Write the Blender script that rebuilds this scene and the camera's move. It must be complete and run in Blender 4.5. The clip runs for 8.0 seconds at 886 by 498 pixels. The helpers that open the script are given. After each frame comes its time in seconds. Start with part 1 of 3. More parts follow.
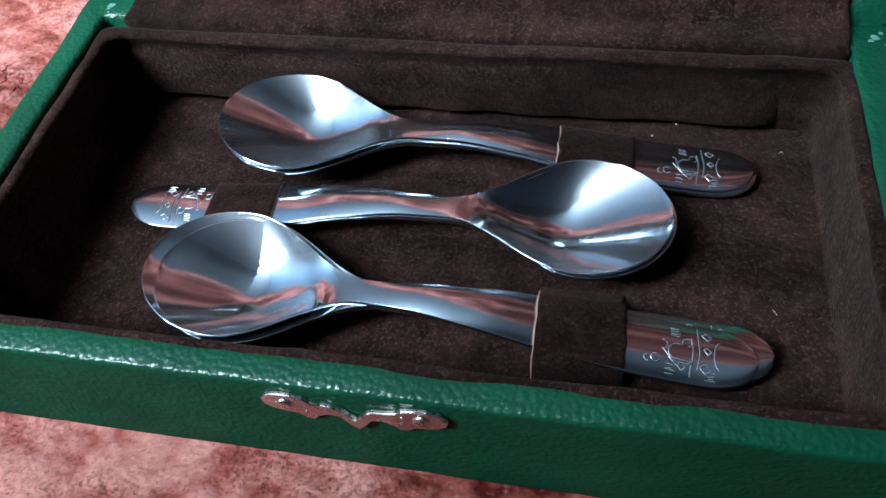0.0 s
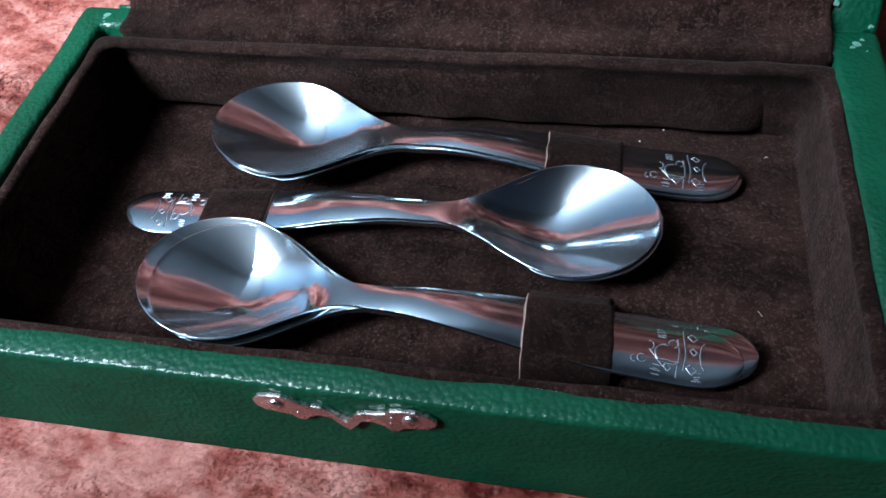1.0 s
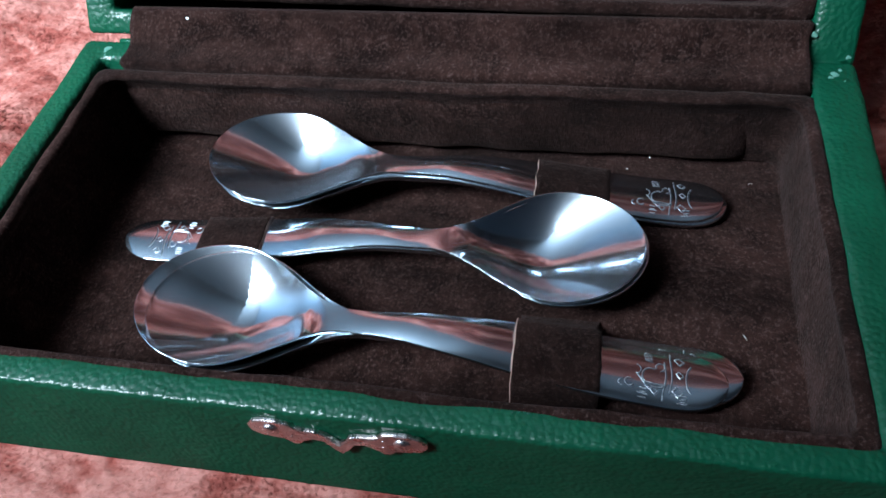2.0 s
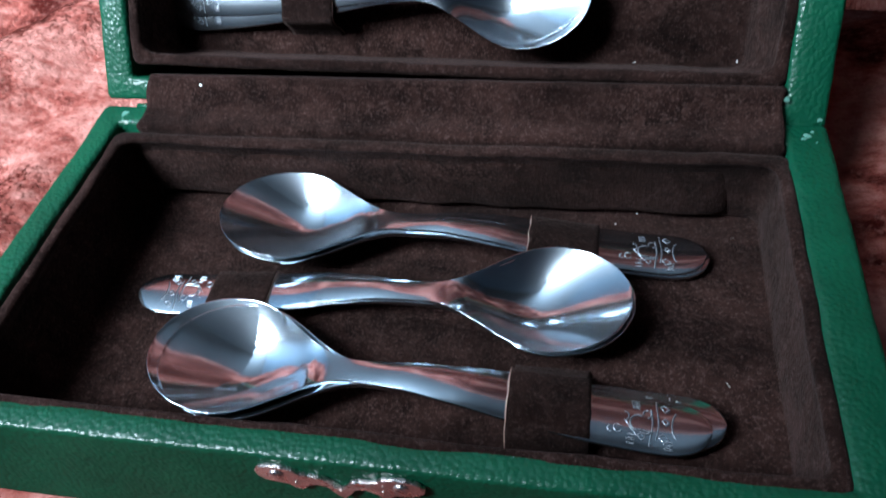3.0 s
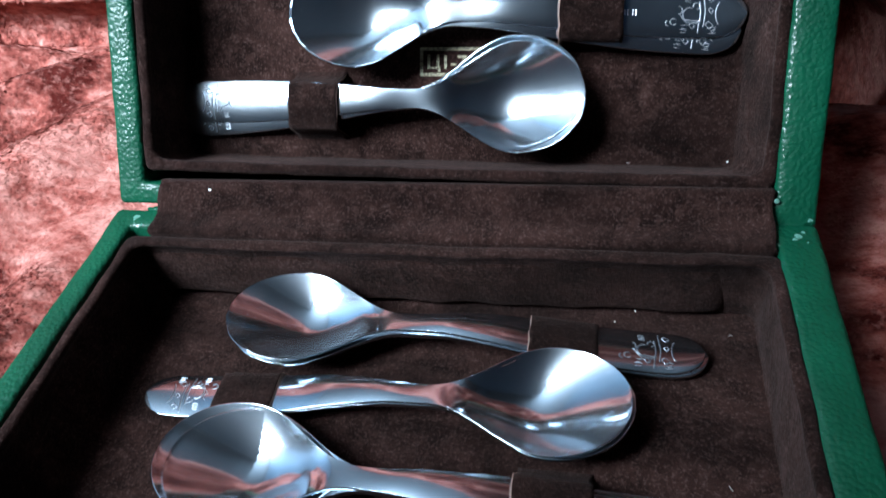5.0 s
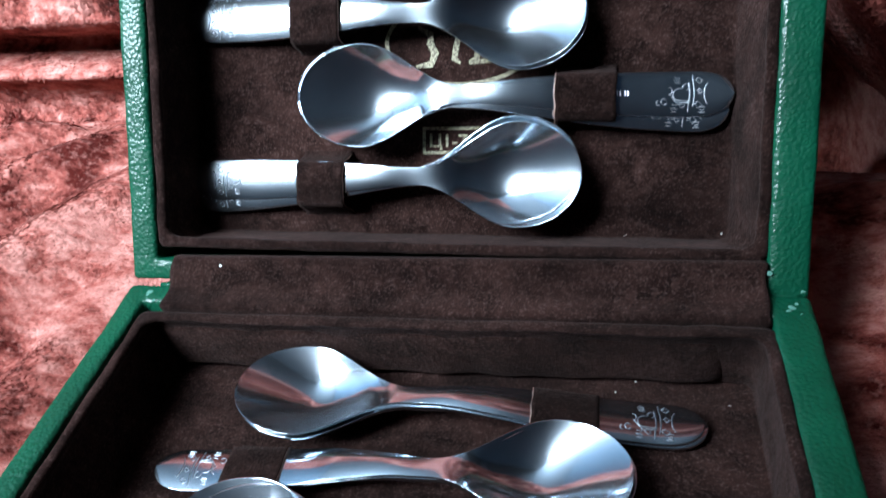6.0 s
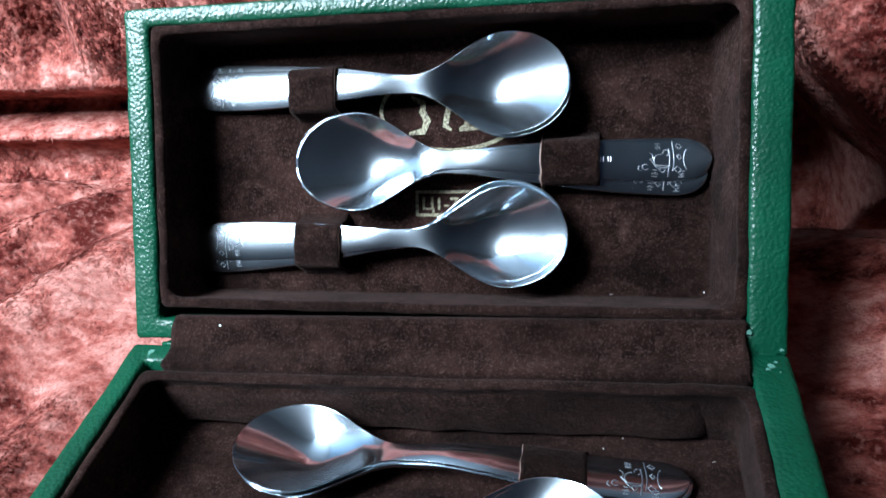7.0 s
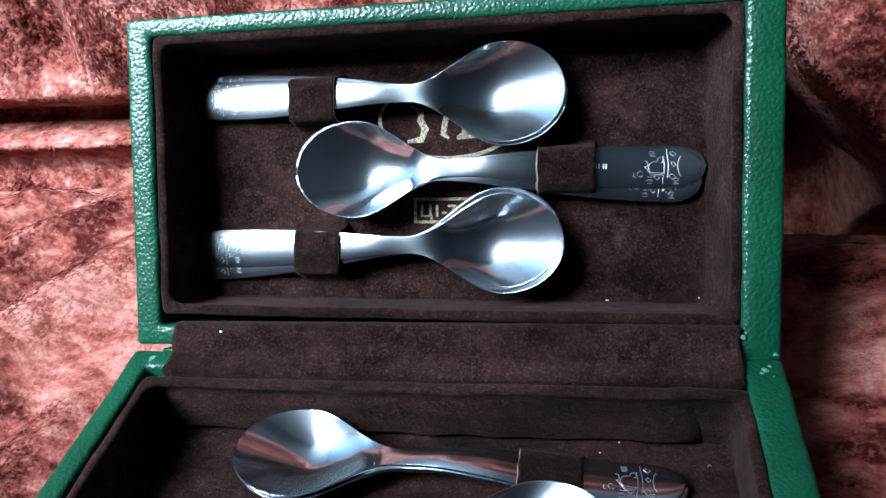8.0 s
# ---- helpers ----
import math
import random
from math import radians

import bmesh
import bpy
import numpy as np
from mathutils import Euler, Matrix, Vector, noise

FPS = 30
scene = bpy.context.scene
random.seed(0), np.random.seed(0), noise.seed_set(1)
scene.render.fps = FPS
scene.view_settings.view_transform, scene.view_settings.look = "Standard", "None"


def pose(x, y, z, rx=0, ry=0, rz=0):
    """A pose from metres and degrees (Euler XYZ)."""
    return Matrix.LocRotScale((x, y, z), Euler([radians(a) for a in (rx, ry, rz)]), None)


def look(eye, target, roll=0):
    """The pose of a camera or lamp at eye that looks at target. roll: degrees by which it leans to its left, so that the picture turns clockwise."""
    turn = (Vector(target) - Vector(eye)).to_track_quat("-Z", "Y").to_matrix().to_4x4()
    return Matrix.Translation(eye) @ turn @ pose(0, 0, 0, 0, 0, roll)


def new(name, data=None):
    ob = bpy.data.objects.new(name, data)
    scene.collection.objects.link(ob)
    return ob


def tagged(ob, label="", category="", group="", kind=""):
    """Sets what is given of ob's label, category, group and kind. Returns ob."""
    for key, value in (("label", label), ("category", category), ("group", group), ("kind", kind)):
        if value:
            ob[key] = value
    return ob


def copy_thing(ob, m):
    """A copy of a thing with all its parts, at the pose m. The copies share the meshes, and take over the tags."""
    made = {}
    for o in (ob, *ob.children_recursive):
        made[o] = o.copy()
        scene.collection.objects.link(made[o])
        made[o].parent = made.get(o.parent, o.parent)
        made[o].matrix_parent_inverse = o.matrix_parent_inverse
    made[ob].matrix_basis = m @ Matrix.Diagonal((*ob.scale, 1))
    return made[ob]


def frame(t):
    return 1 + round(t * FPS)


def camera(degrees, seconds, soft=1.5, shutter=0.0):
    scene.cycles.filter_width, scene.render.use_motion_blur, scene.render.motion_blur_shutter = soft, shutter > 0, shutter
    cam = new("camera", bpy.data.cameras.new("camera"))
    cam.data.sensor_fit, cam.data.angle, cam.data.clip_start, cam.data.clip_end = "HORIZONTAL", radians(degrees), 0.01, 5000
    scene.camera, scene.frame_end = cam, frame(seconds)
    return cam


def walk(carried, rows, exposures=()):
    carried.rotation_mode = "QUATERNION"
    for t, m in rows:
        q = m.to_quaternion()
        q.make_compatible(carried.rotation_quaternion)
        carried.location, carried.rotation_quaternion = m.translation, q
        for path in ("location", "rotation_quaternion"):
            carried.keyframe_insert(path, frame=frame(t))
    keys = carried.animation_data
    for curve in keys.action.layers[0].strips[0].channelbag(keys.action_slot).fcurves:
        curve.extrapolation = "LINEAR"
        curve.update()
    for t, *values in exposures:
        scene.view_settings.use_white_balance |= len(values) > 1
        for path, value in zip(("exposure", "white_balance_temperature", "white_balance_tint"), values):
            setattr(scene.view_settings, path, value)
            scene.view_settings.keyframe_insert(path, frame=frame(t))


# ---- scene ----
cam = camera(61.1, 8.0, shutter=0.7)


def aimed(x, y, z, yaw, pitch, roll):
    """A camera pose from an eye and the yaw, pitch and roll of its view in degrees."""
    a, b = radians(yaw), radians(pitch)
    way = Vector((-math.sin(a) * math.cos(b), math.cos(a) * math.cos(b), math.sin(b)))
    eye = Vector((x, y, z))
    return look(eye, eye + way, roll)


PATH = [
    (0.0, 0.0387, -0.1752, 0.1325, 17.14, -54.62, -8.89),
    (0.5, 0.0400, -0.1749, 0.1333, 16.96, -54.59, -8.87),
    (1.0, 0.0412, -0.1775, 0.1337, 16.71, -53.93, -8.74),
    (1.2, 0.0416, -0.1773, 0.1341, 16.56, -53.70, -8.63),
    (2.3, 0.0440, -0.1796, 0.1382, 15.75, -51.16, -8.35),
    (2.5, 0.0441, -0.1800, 0.1385, 15.47, -50.34, -8.15),
    (3.0, 0.0468, -0.1844, 0.1468, 15.54, -48.52, -8.34),
    (3.5, 0.0473, -0.1820, 0.1495, 15.20, -46.75, -8.29),
    (4.0, 0.0488, -0.1817, 0.1503, 15.22, -45.44, -8.64),
    (4.2, 0.0486, -0.1813, 0.1512, 15.15, -45.02, -8.57),
    (5.3, 0.0490, -0.1796, 0.1580, 15.05, -42.11, -8.74),
    (5.5, 0.0488, -0.1783, 0.1588, 14.92, -41.18, -8.75),
    (6.0, 0.0520, -0.1815, 0.1656, 15.14, -38.94, -9.29),
    (6.5, 0.0542, -0.1823, 0.1721, 14.83, -37.76, -9.19),
    (7.0, 0.0574, -0.1848, 0.1752, 14.65, -35.56, -9.30),
    (7.5, 0.0583, -0.1871, 0.1766, 14.56, -34.83, -9.27),
    (8.0, 0.0586, -0.1875, 0.1768, 14.49, -35.01, -9.33),
]
walk(cam, [(row[0], aimed(*row[1:])) for row in PATH])

# ---- light: one window in the wall behind the camera, to its left; the room is closed round it ----
WIN_X, WIN_Z, WIN_W, WIN_H, WALL_Y, REVEAL = -1.25, 2.0, 1.76, 2.1, -0.8, 0.2
SHADE_X, SHADE_Y = -0.29, -0.36
lamp = bpy.data.lights.new("window_light", "AREA")
lamp.shape, lamp.size, lamp.size_y = "RECTANGLE", WIN_W, WIN_H
lamp.energy, lamp.color = 1045.0, (0.75, 0.92, 1.10)
tagged(new("window_light", lamp), kind="structure").matrix_world = look((WIN_X, WALL_Y - REVEAL + 0.01, WIN_Z), (WIN_X, WALL_Y + 1.0, WIN_Z))
world = bpy.data.worlds.new("world")
scene.world = world
world.use_nodes = True
sky = world.node_tree.nodes.new("ShaderNodeTexSky")
sky.sky_type, sky.sun_disc, sky.sun_elevation, sky.sun_rotation = "NISHITA", False, radians(40), radians(200)
world.node_tree.links.new(sky.outputs[0], world.node_tree.nodes["Background"].inputs[0])
world.node_tree.nodes["Background"].inputs[1].default_value = 0.1
scene.view_settings.exposure = 0.0


# ---- materials ----
class Mat:
    """A node material under construction: adds nodes, links them to the shader."""

    def __init__(self, name, **values):
        self.m = bpy.data.materials.new(name)
        self.m.use_nodes = True
        self.t = self.m.node_tree
        self.b = self.t.nodes["Principled BSDF"]
        self.coord = self.t.nodes.new("ShaderNodeTexCoord")
        for key, value in values.items():
            self.b.inputs[key.replace("_", " ")].default_value = value

    def node(self, kind, **inputs):
        n = self.t.nodes.new(kind)
        for key, value in inputs.items():
            self.put(n.inputs[key.replace("_", " ")], value)
        return n

    def put(self, socket, value):
        if isinstance(value, bpy.types.NodeSocket):
            self.t.links.new(value, socket)
        else:
            socket.default_value = value

    def noise(self, scale, detail=3.0, rough=0.55, distortion=0.0, stretch=None):
        n = self.node("ShaderNodeTexNoise", Scale=scale, Detail=detail, Roughness=rough, Distortion=distortion)
        src = self.coord.outputs["Object"]
        if stretch:
            mp = self.node("ShaderNodeMapping")
            mp.inputs["Scale"].default_value = stretch
            self.t.links.new(src, mp.inputs["Vector"])
            src = mp.outputs["Vector"]
        self.t.links.new(src, n.inputs["Vector"])
        return n.outputs["Fac"]

    def ramp(self, fac, *stops):
        r = self.node("ShaderNodeValToRGB", Fac=fac)
        els = r.color_ramp.elements
        while len(els) < len(stops):
            els.new(0.5)
        for e, (p, c) in zip(els, stops):
            e.position, e.color = p, (*c, 1.0) if len(c) == 3 else c
        return r.outputs["Color"]

    def grey(self, fac, *stops):
        return self.ramp(fac, *[(p, (v, v, v)) for p, v in stops])

    def mix(self, fac, a, b, blend="MIX"):
        n = self.t.nodes.new("ShaderNodeMix")
        n.data_type, n.blend_type = "RGBA", blend
        self.put(n.inputs[0], fac)
        for socket, value in ((n.inputs[6], a), (n.inputs[7], b)):
            self.put(socket, (*value, 1.0) if isinstance(value, tuple) and len(value) == 3 else value)
        return n.outputs[2]

    def maths(self, op, a, b=0.0):
        n = self.t.nodes.new("ShaderNodeMath")
        n.operation = op
        self.put(n.inputs[0], a)
        self.put(n.inputs[1], b)
        return n.outputs[0]

    def bump(self, *layers):
        last = None
        for height, strength, distance in layers:
            n = self.node("ShaderNodeBump", Height=height, Strength=strength, Distance=distance)
            if last:
                self.t.links.new(last, n.inputs["Normal"])
            last = n.outputs["Normal"]
        self.t.links.new(last, self.b.inputs["Normal"])

    def to(self, key, value):
        self.put(self.b.inputs[key], value)


def leather():
    m = Mat("green_grained_leather", Roughness=0.6, Specular_IOR_Level=0.0)
    cell = m.node("ShaderNodeTexVoronoi", Scale=780.0)
    cell.feature = "SMOOTH_F1"
    cell.inputs["Smoothness"].default_value = 0.5
    warp = m.node("ShaderNodeTexNoise", Scale=420.0, Detail=2.0)
    m.t.links.new(m.coord.outputs["Object"], warp.inputs["Vector"])
    shifted = m.t.nodes.new("ShaderNodeVectorMath")
    shifted.operation = "MULTIPLY_ADD"
    m.t.links.new(warp.outputs["Color"], shifted.inputs[0])
    shifted.inputs[1].default_value = (0.0010, 0.0010, 0.0010)
    m.t.links.new(m.coord.outputs["Object"], shifted.inputs[2])
    m.t.links.new(shifted.outputs[0], cell.inputs["Vector"])
    grain = cell.outputs["Distance"]
    wear = m.noise(45.0, 5.0, 0.65)
    tone = m.mix(m.grey(wear, (0.35, 0.0), (0.7, 1.0)), (0.0004, 0.037, 0.017), (0.0010, 0.056, 0.026))
    tone = m.mix(m.grey(grain, (0.35, 0.0), (0.8, 0.35)), tone, (0.0005, 0.036, 0.02))
    m.to("Base Color", tone)
    m.bump((m.noise(70.0, 3.0), 0.2, 0.0012), (m.maths("MULTIPLY", grain, -1.0), 0.42, 0.0006))
    normal = m.b.inputs["Normal"].links[0].from_socket
    last = m.b.outputs["BSDF"]
    for rough, share in ((0.5, 0.011), (0.22, 0.017)):
        gloss = m.node("ShaderNodeBsdfGlossy", Roughness=rough, Color=(1.0, 1.0, 1.0, 1.0), Normal=normal)
        both = m.node("ShaderNodeMixShader", Fac=share)
        m.t.links.new(last, both.inputs[1])
        m.t.links.new(gloss.outputs["BSDF"], both.inputs[2])
        last = both.outputs["Shader"]
    m.t.links.new(last, m.t.nodes["Material Output"].inputs["Surface"])
    return m.m


def suede(name="brown_suede", lift=1.0):
    m = Mat(name, Roughness=0.95, Specular_IOR_Level=0.03, Sheen_Weight=0.07, Sheen_Roughness=0.5)
    m.b.inputs["Sheen Tint"].default_value = (0.5, 0.36, 0.32, 1.0)
    fine, nap, blotch = m.noise(1100.0, 3.0, 0.75), m.noise(330.0, 4.0, 0.65, 0.4), m.noise(70.0, 5.0, 0.65, 0.8)
    tone = m.mix(m.grey(blotch, (0.34, 0.0), (0.66, 1.0)), (0.0074 * lift, 0.0032 * lift, 0.0025 * lift), (0.028 * lift, 0.0126 * lift, 0.0103 * lift))
    tone = m.mix(m.grey(nap, (0.5, 0.0), (0.72, 0.6)), tone, (0.053 * lift, 0.027 * lift, 0.0225 * lift))
    tone = m.mix(m.grey(fine, (0.52, 0.0), (0.8, 0.7)), tone, (0.125 * lift, 0.075 * lift, 0.066 * lift))
    brushed = m.noise(26.0, 4.0, 0.6, 0.6, (0.5, 1.6, 1.6))
    tone = m.mix(1.0, tone, m.grey(brushed, (0.36, 0.5), (0.64, 1.45)), "MULTIPLY")
    m.to("Base Color", tone)
    m.bump((blotch, 0.35, 0.0014), (nap, 0.5, 0.0009), (fine, 0.9, 0.0006))
    return m.m


def steel():
    m = Mat("polished_steel", Metallic=1.0, Roughness=0.25)
    brushed = m.noise(500.0, 3.0, 0.6, 0.0, (0.12, 1.0, 1.0))
    smear = m.noise(70.0, 4.0, 0.6)
    m.to("Base Color", m.mix(m.grey(smear, (0.3, 0.0), (0.75, 1.0)), (0.60, 0.69, 0.76), (0.72, 0.80, 0.86)))
    m.to("Roughness", m.maths("ADD", m.grey(smear, (0.3, 0.075), (0.75, 0.11)), m.grey(brushed, (0.3, 0.0), (0.8, 0.04))))
    m.bump((brushed, 0.012, 0.0002), (m.noise(120.0, 1.0), 0.02, 0.0005))
    haze = m.node("ShaderNodeBsdfPrincipled", Metallic=1.0, Roughness=0.27, Base_Color=(0.66, 0.73, 0.78, 1.0))
    both = m.node("ShaderNodeMixShader", Fac=0.25)
    m.t.links.new(m.b.outputs["BSDF"], both.inputs[1])
    m.t.links.new(haze.outputs["BSDF"], both.inputs[2])
    m.t.links.new(both.outputs["Shader"], m.t.nodes["Material Output"].inputs["Surface"])
    return m.m


def engraved():
    m = Mat("engraved_steel", Metallic=1.0, Roughness=0.42)
    m.to("Base Color", m.mix(m.noise(900.0), (0.75, 0.78, 0.8), (0.9, 0.92, 0.94)))
    m.bump((m.noise(2500.0, 2.0), 0.4, 0.0003))
    return m.m


def engraved_shade():
    # dark colour that stands in for the shade in the engraving
    m = Mat("dark_engraved_shade", Metallic=0.7, Roughness=0.5)
    m.to("Base Color", m.mix(m.noise(900.0), (0.03, 0.04, 0.05), (0.12, 0.14, 0.16)))
    m.bump((m.noise(2500.0, 2.0), 0.4, 0.0003))
    return m.m


def nickel():
    m = Mat("tarnished_nickel", Metallic=1.0, Roughness=0.2)
    spots = m.noise(420.0, 5.0, 0.7)
    m.to("Base Color", m.mix(m.grey(spots, (0.4, 0.0), (0.75, 1.0)), (0.72, 0.67, 0.66), (0.48, 0.39, 0.37)))
    m.to("Roughness", m.grey(spots, (0.3, 0.16), (0.7, 0.42)))
    m.bump((m.noise(300.0, 3.0), 0.12, 0.0006))
    return m.m


def velvet(name, lift, thin=False):
    """Crushed velvet: the ground of the cloth, and the tufts of its pile."""
    m = Mat(name, Roughness=0.9, Specular_IOR_Level=0.06, Sheen_Weight=0.16, Sheen_Roughness=0.4)
    m.b.inputs["Sheen Tint"].default_value = (1.0, 0.5, 0.42, 1.0)
    patch = m.noise(17.0, 3.5, 0.55, 0.0, (1.0, 1.3, 1.0))
    tuft = m.noise(120.0, 3.0, 0.6, 0.0, (0.8, 1.2, 1.0))
    fleck = m.noise(360.0, 2.0, 0.6)
    dark, mid, light = [(r * lift, g * lift, b * lift) for r, g, b in ((0.12, 0.015, 0.011), (0.51, 0.132, 0.101), (0.90, 0.385, 0.315))]
    brushed = m.maths("ADD", m.maths("MULTIPLY", patch, 0.62), m.maths("MULTIPLY", tuft, 0.38))
    tone = m.ramp(brushed, (0.415, dark), (0.50, mid), (0.595, light))
    tone = m.mix(m.grey(fleck, (0.52, 0.0), (0.78, 0.45)), tone, light)
    if thin:
        island = m.t.nodes.new("ShaderNodeNewGeometry").outputs["Random Per Island"]
        tone = m.mix(1.0, tone, m.grey(island, (0.0, 0.86), (1.0, 1.08)), "MULTIPLY")
    m.to("Base Color", tone)
    m.bump((patch, 0.4, 0.004), (tuft, 0.7, 0.003), (fleck, 0.4, 0.001))
    if thin:
        through_it = m.node("ShaderNodeBsdfTranslucent", Color=tone)
        both = m.node("ShaderNodeMixShader", Fac=0.4)
        m.t.links.new(m.b.outputs["BSDF"], both.inputs[1])
        m.t.links.new(through_it.outputs["BSDF"], both.inputs[2])
        m.t.links.new(both.outputs["Shader"], m.t.nodes["Material Output"].inputs["Surface"])
    return m.m


def gold_print():
    m = Mat("worn_gold_print", Metallic=0.35, Roughness=0.5)
    m.to("Base Color", m.mix(m.grey(m.noise(1400.0, 4.0, 0.7), (0.42, 0.0), (0.6, 1.0)), (0.06, 0.045, 0.03), (0.29, 0.26, 0.16)))
    m.bump((m.noise(1500.0, 3.0), 0.5, 0.0003))
    return m.m


def plain(name, base, other, scale, rough=0.8):
    m = Mat(name, Roughness=rough)
    n = m.noise(scale, 5.0, 0.6)
    m.to("Base Color", m.mix(n, base, other))
    m.bump((m.noise(scale * 8, 3.0), 0.2, 0.002))
    return m.m


LEATHER, SUEDE, STEEL, ENGRAVED, NICKEL, VELVET, PILE, GOLD = leather(), suede("brown_suede", 0.65), steel(), engraved(), nickel(), velvet("crushed_red_velvet", 0.44), velvet("red_velvet_pile", 0.48, True), gold_print()
ENGRAVED_SHADE = engraved_shade()
SUEDE_BAND = suede("brown_suede_band", 0.42)
CUT = plain("raw_cut_edge", (0.30, 0.17, 0.13), (0.16, 0.09, 0.07), 900.0, 0.9)
WORN = plain("worn_leather_core", (0.006, 0.09, 0.055), (0.13, 0.28, 0.22), 700.0, 0.7)
LINT = plain("white_lint", (0.75, 0.74, 0.7), (0.6, 0.6, 0.58), 900.0, 0.9)
WALL = plain("dark_blue_grey_wall_paint", (0.028, 0.056, 0.082), (0.022, 0.044, 0.066), 3.0)
CEIL = plain("ceiling_paint", (0.05, 0.062, 0.07), (0.04, 0.05, 0.06), 3.0)
FLOOR = plain("brown_floorboards", (0.07, 0.045, 0.03), (0.05, 0.03, 0.02), 6.0, 0.5)
UPHOLSTERY = plain("dark_sofa_fabric", (0.06, 0.03, 0.025), (0.04, 0.02, 0.016), 60.0, 0.9)

CM = 0.01
TRAY = Matrix.Identity(4)
LEAN, SLEW = radians(32.27), radians(-0.98)
LID = Matrix(((1, 0, 0, 0), (0, math.sin(LEAN), -math.cos(LEAN), -0.49 * CM), (0, math.cos(LEAN), math.sin(LEAN), -0.14 * CM), (0, 0, 0, 1))) @ Matrix.Rotation(SLEW, 4, "Z")


def part(name, bm, material, parent=None, label="", place=TRAY, smooth=True, scale=CM):
    """Links a bmesh, drawn in centimetres, as one mesh object under a thing or a part."""
    mesh = bpy.data.meshes.new(name)
    bm.transform(place @ Matrix.Scale(scale, 4))
    bmesh.ops.recalc_face_normals(bm, faces=bm.faces)
    bm.to_mesh(mesh)
    bm.free()
    mesh.materials.append(material)
    mesh.shade_smooth() if smooth else mesh.shade_flat()
    ob = new(name, mesh)
    if parent:
        ob.parent = parent
    if label:
        ob["label"] = label
    return ob


def thing(name, label, category, group="", m=TRAY):
    ob = tagged(new(name), label, category, group)
    ob.empty_display_size = 0.01
    ob.matrix_basis = m
    return ob


def box(bm, x0, x1, y0, y1, z0, z1, bevel=0.0):
    r = bmesh.ops.create_cube(bm, size=1.0, matrix=Matrix.Translation(((x0 + x1) / 2, (y0 + y1) / 2, (z0 + z1) / 2)) @ Matrix.Diagonal((x1 - x0, y1 - y0, z1 - z0, 1)))
    if bevel:
        edges = {e for v in r["verts"] for e in v.link_edges}
        bmesh.ops.bevel(bm, geom=list(edges), offset=bevel, segments=3, profile=0.5, affect="EDGES")


def slab(name, x0, x1, y0, y1, z0, z1, material, kind="structure", bevel=0.0):
    bm = bmesh.new()
    box(bm, x0, x1, y0, y1, z0, z1, bevel)
    return tagged(part(name, bm, material, smooth=False, scale=1.0), kind=kind)


def loop(x0, x1, y0, y1, r, n=7, along=26):
    """Points round a rectangle with rounded corners, the sides divided."""
    out = []
    r = max(r, 0.01)
    for cx, cy, a in ((x1 - r, y1 - r, 0), (x0 + r, y1 - r, 90), (x0 + r, y0 + r, 180), (x1 - r, y0 + r, 270)):
        arc = [(cx + r * math.cos(radians(a + 90 * i / n)), cy + r * math.sin(radians(a + 90 * i / n))) for i in range(n + 1)]
        if out:
            out += [tuple(np.array(out[-1]) + (np.array(arc[0]) - np.array(out[-1])) * k / along) for k in range(1, along)]
        out += arc
    out += [tuple(np.array(out[-1]) + (np.array(out[0]) - np.array(out[-1])) * k / along) for k in range(1, along)]
    return out


def loft(bm, rings, wobble=0.0, grain=1.0, close=False):
    """Skins a row of closed rings of equal length; wobble: an unevenness in centimetres."""
    rows = []
    for ring in rings:
        row = []
        for p in ring:
            p = Vector(p)
            if wobble:
                p += noise.noise_vector(p * grain) * wobble
            row.append(bm.verts.new(p))
        rows.append(row)
    for a, b in zip(rows, rows[1:]):
        for i in range(len(a)):
            j = (i + 1) % len(a)
            bm.faces.new((a[i], a[j], b[j], b[i]))
    if close:
        bm.faces.new(rows[0])
    return rows


# ---- the room: plain walls that close the place, and an added light blocker ----
RX0, RX1, RY1, RZ0, RZ1 = -2.6, 3.2, 4.0, -0.50, 3.30
x0, x1, z0, z1 = WIN_X - WIN_W / 2, WIN_X + WIN_W / 2, WIN_Z - WIN_H / 2, WIN_Z + WIN_H / 2
slab("floor", RX0, RX1, WALL_Y, RY1, RZ0 - 0.1, RZ0, FLOOR)
slab("ceiling", RX0, RX1, WALL_Y, RY1, RZ1, RZ1 + 0.1, CEIL)
slab("wall_west", RX0 - 0.15, RX0, WALL_Y, RY1, RZ0, RZ1, WALL)
slab("wall_east", RX1, RX1 + 0.15, WALL_Y, RY1, RZ0, RZ1, WALL)
slab("wall_north", RX0, RX1, RY1, RY1 + 0.15, RZ0, RZ1, WALL)
bm = bmesh.new()
for a, b, c, d in ((RX0, x0, RZ0, RZ1), (x1, RX1, RZ0, RZ1), (x0, x1, RZ0, z0), (x0, x1, z1, RZ1)):
    box(bm, a, b, WALL_Y - REVEAL, WALL_Y, c, d)
tagged(part("wall_south", bm, WALL, smooth=False, scale=1.0), kind="structure")

# unseen block, added to keep part of the window's light off the right
slab("wall_pier", SHADE_X, RX1, WALL_Y, SHADE_Y, RZ0, RZ1, WALL)

# ---- the red velvet cloth, spread over a seat and up its backrest ----
def step(t):
    t = min(1.0, max(0.0, t))
    return t * t * (3 - 2 * t)


def crease(x):
    """Where the seat ends and the backrest begins, in metres."""
    return 0.149 - 0.035 * math.tanh(x / 0.12)


RISE, STEEP = radians(68), radians(113)


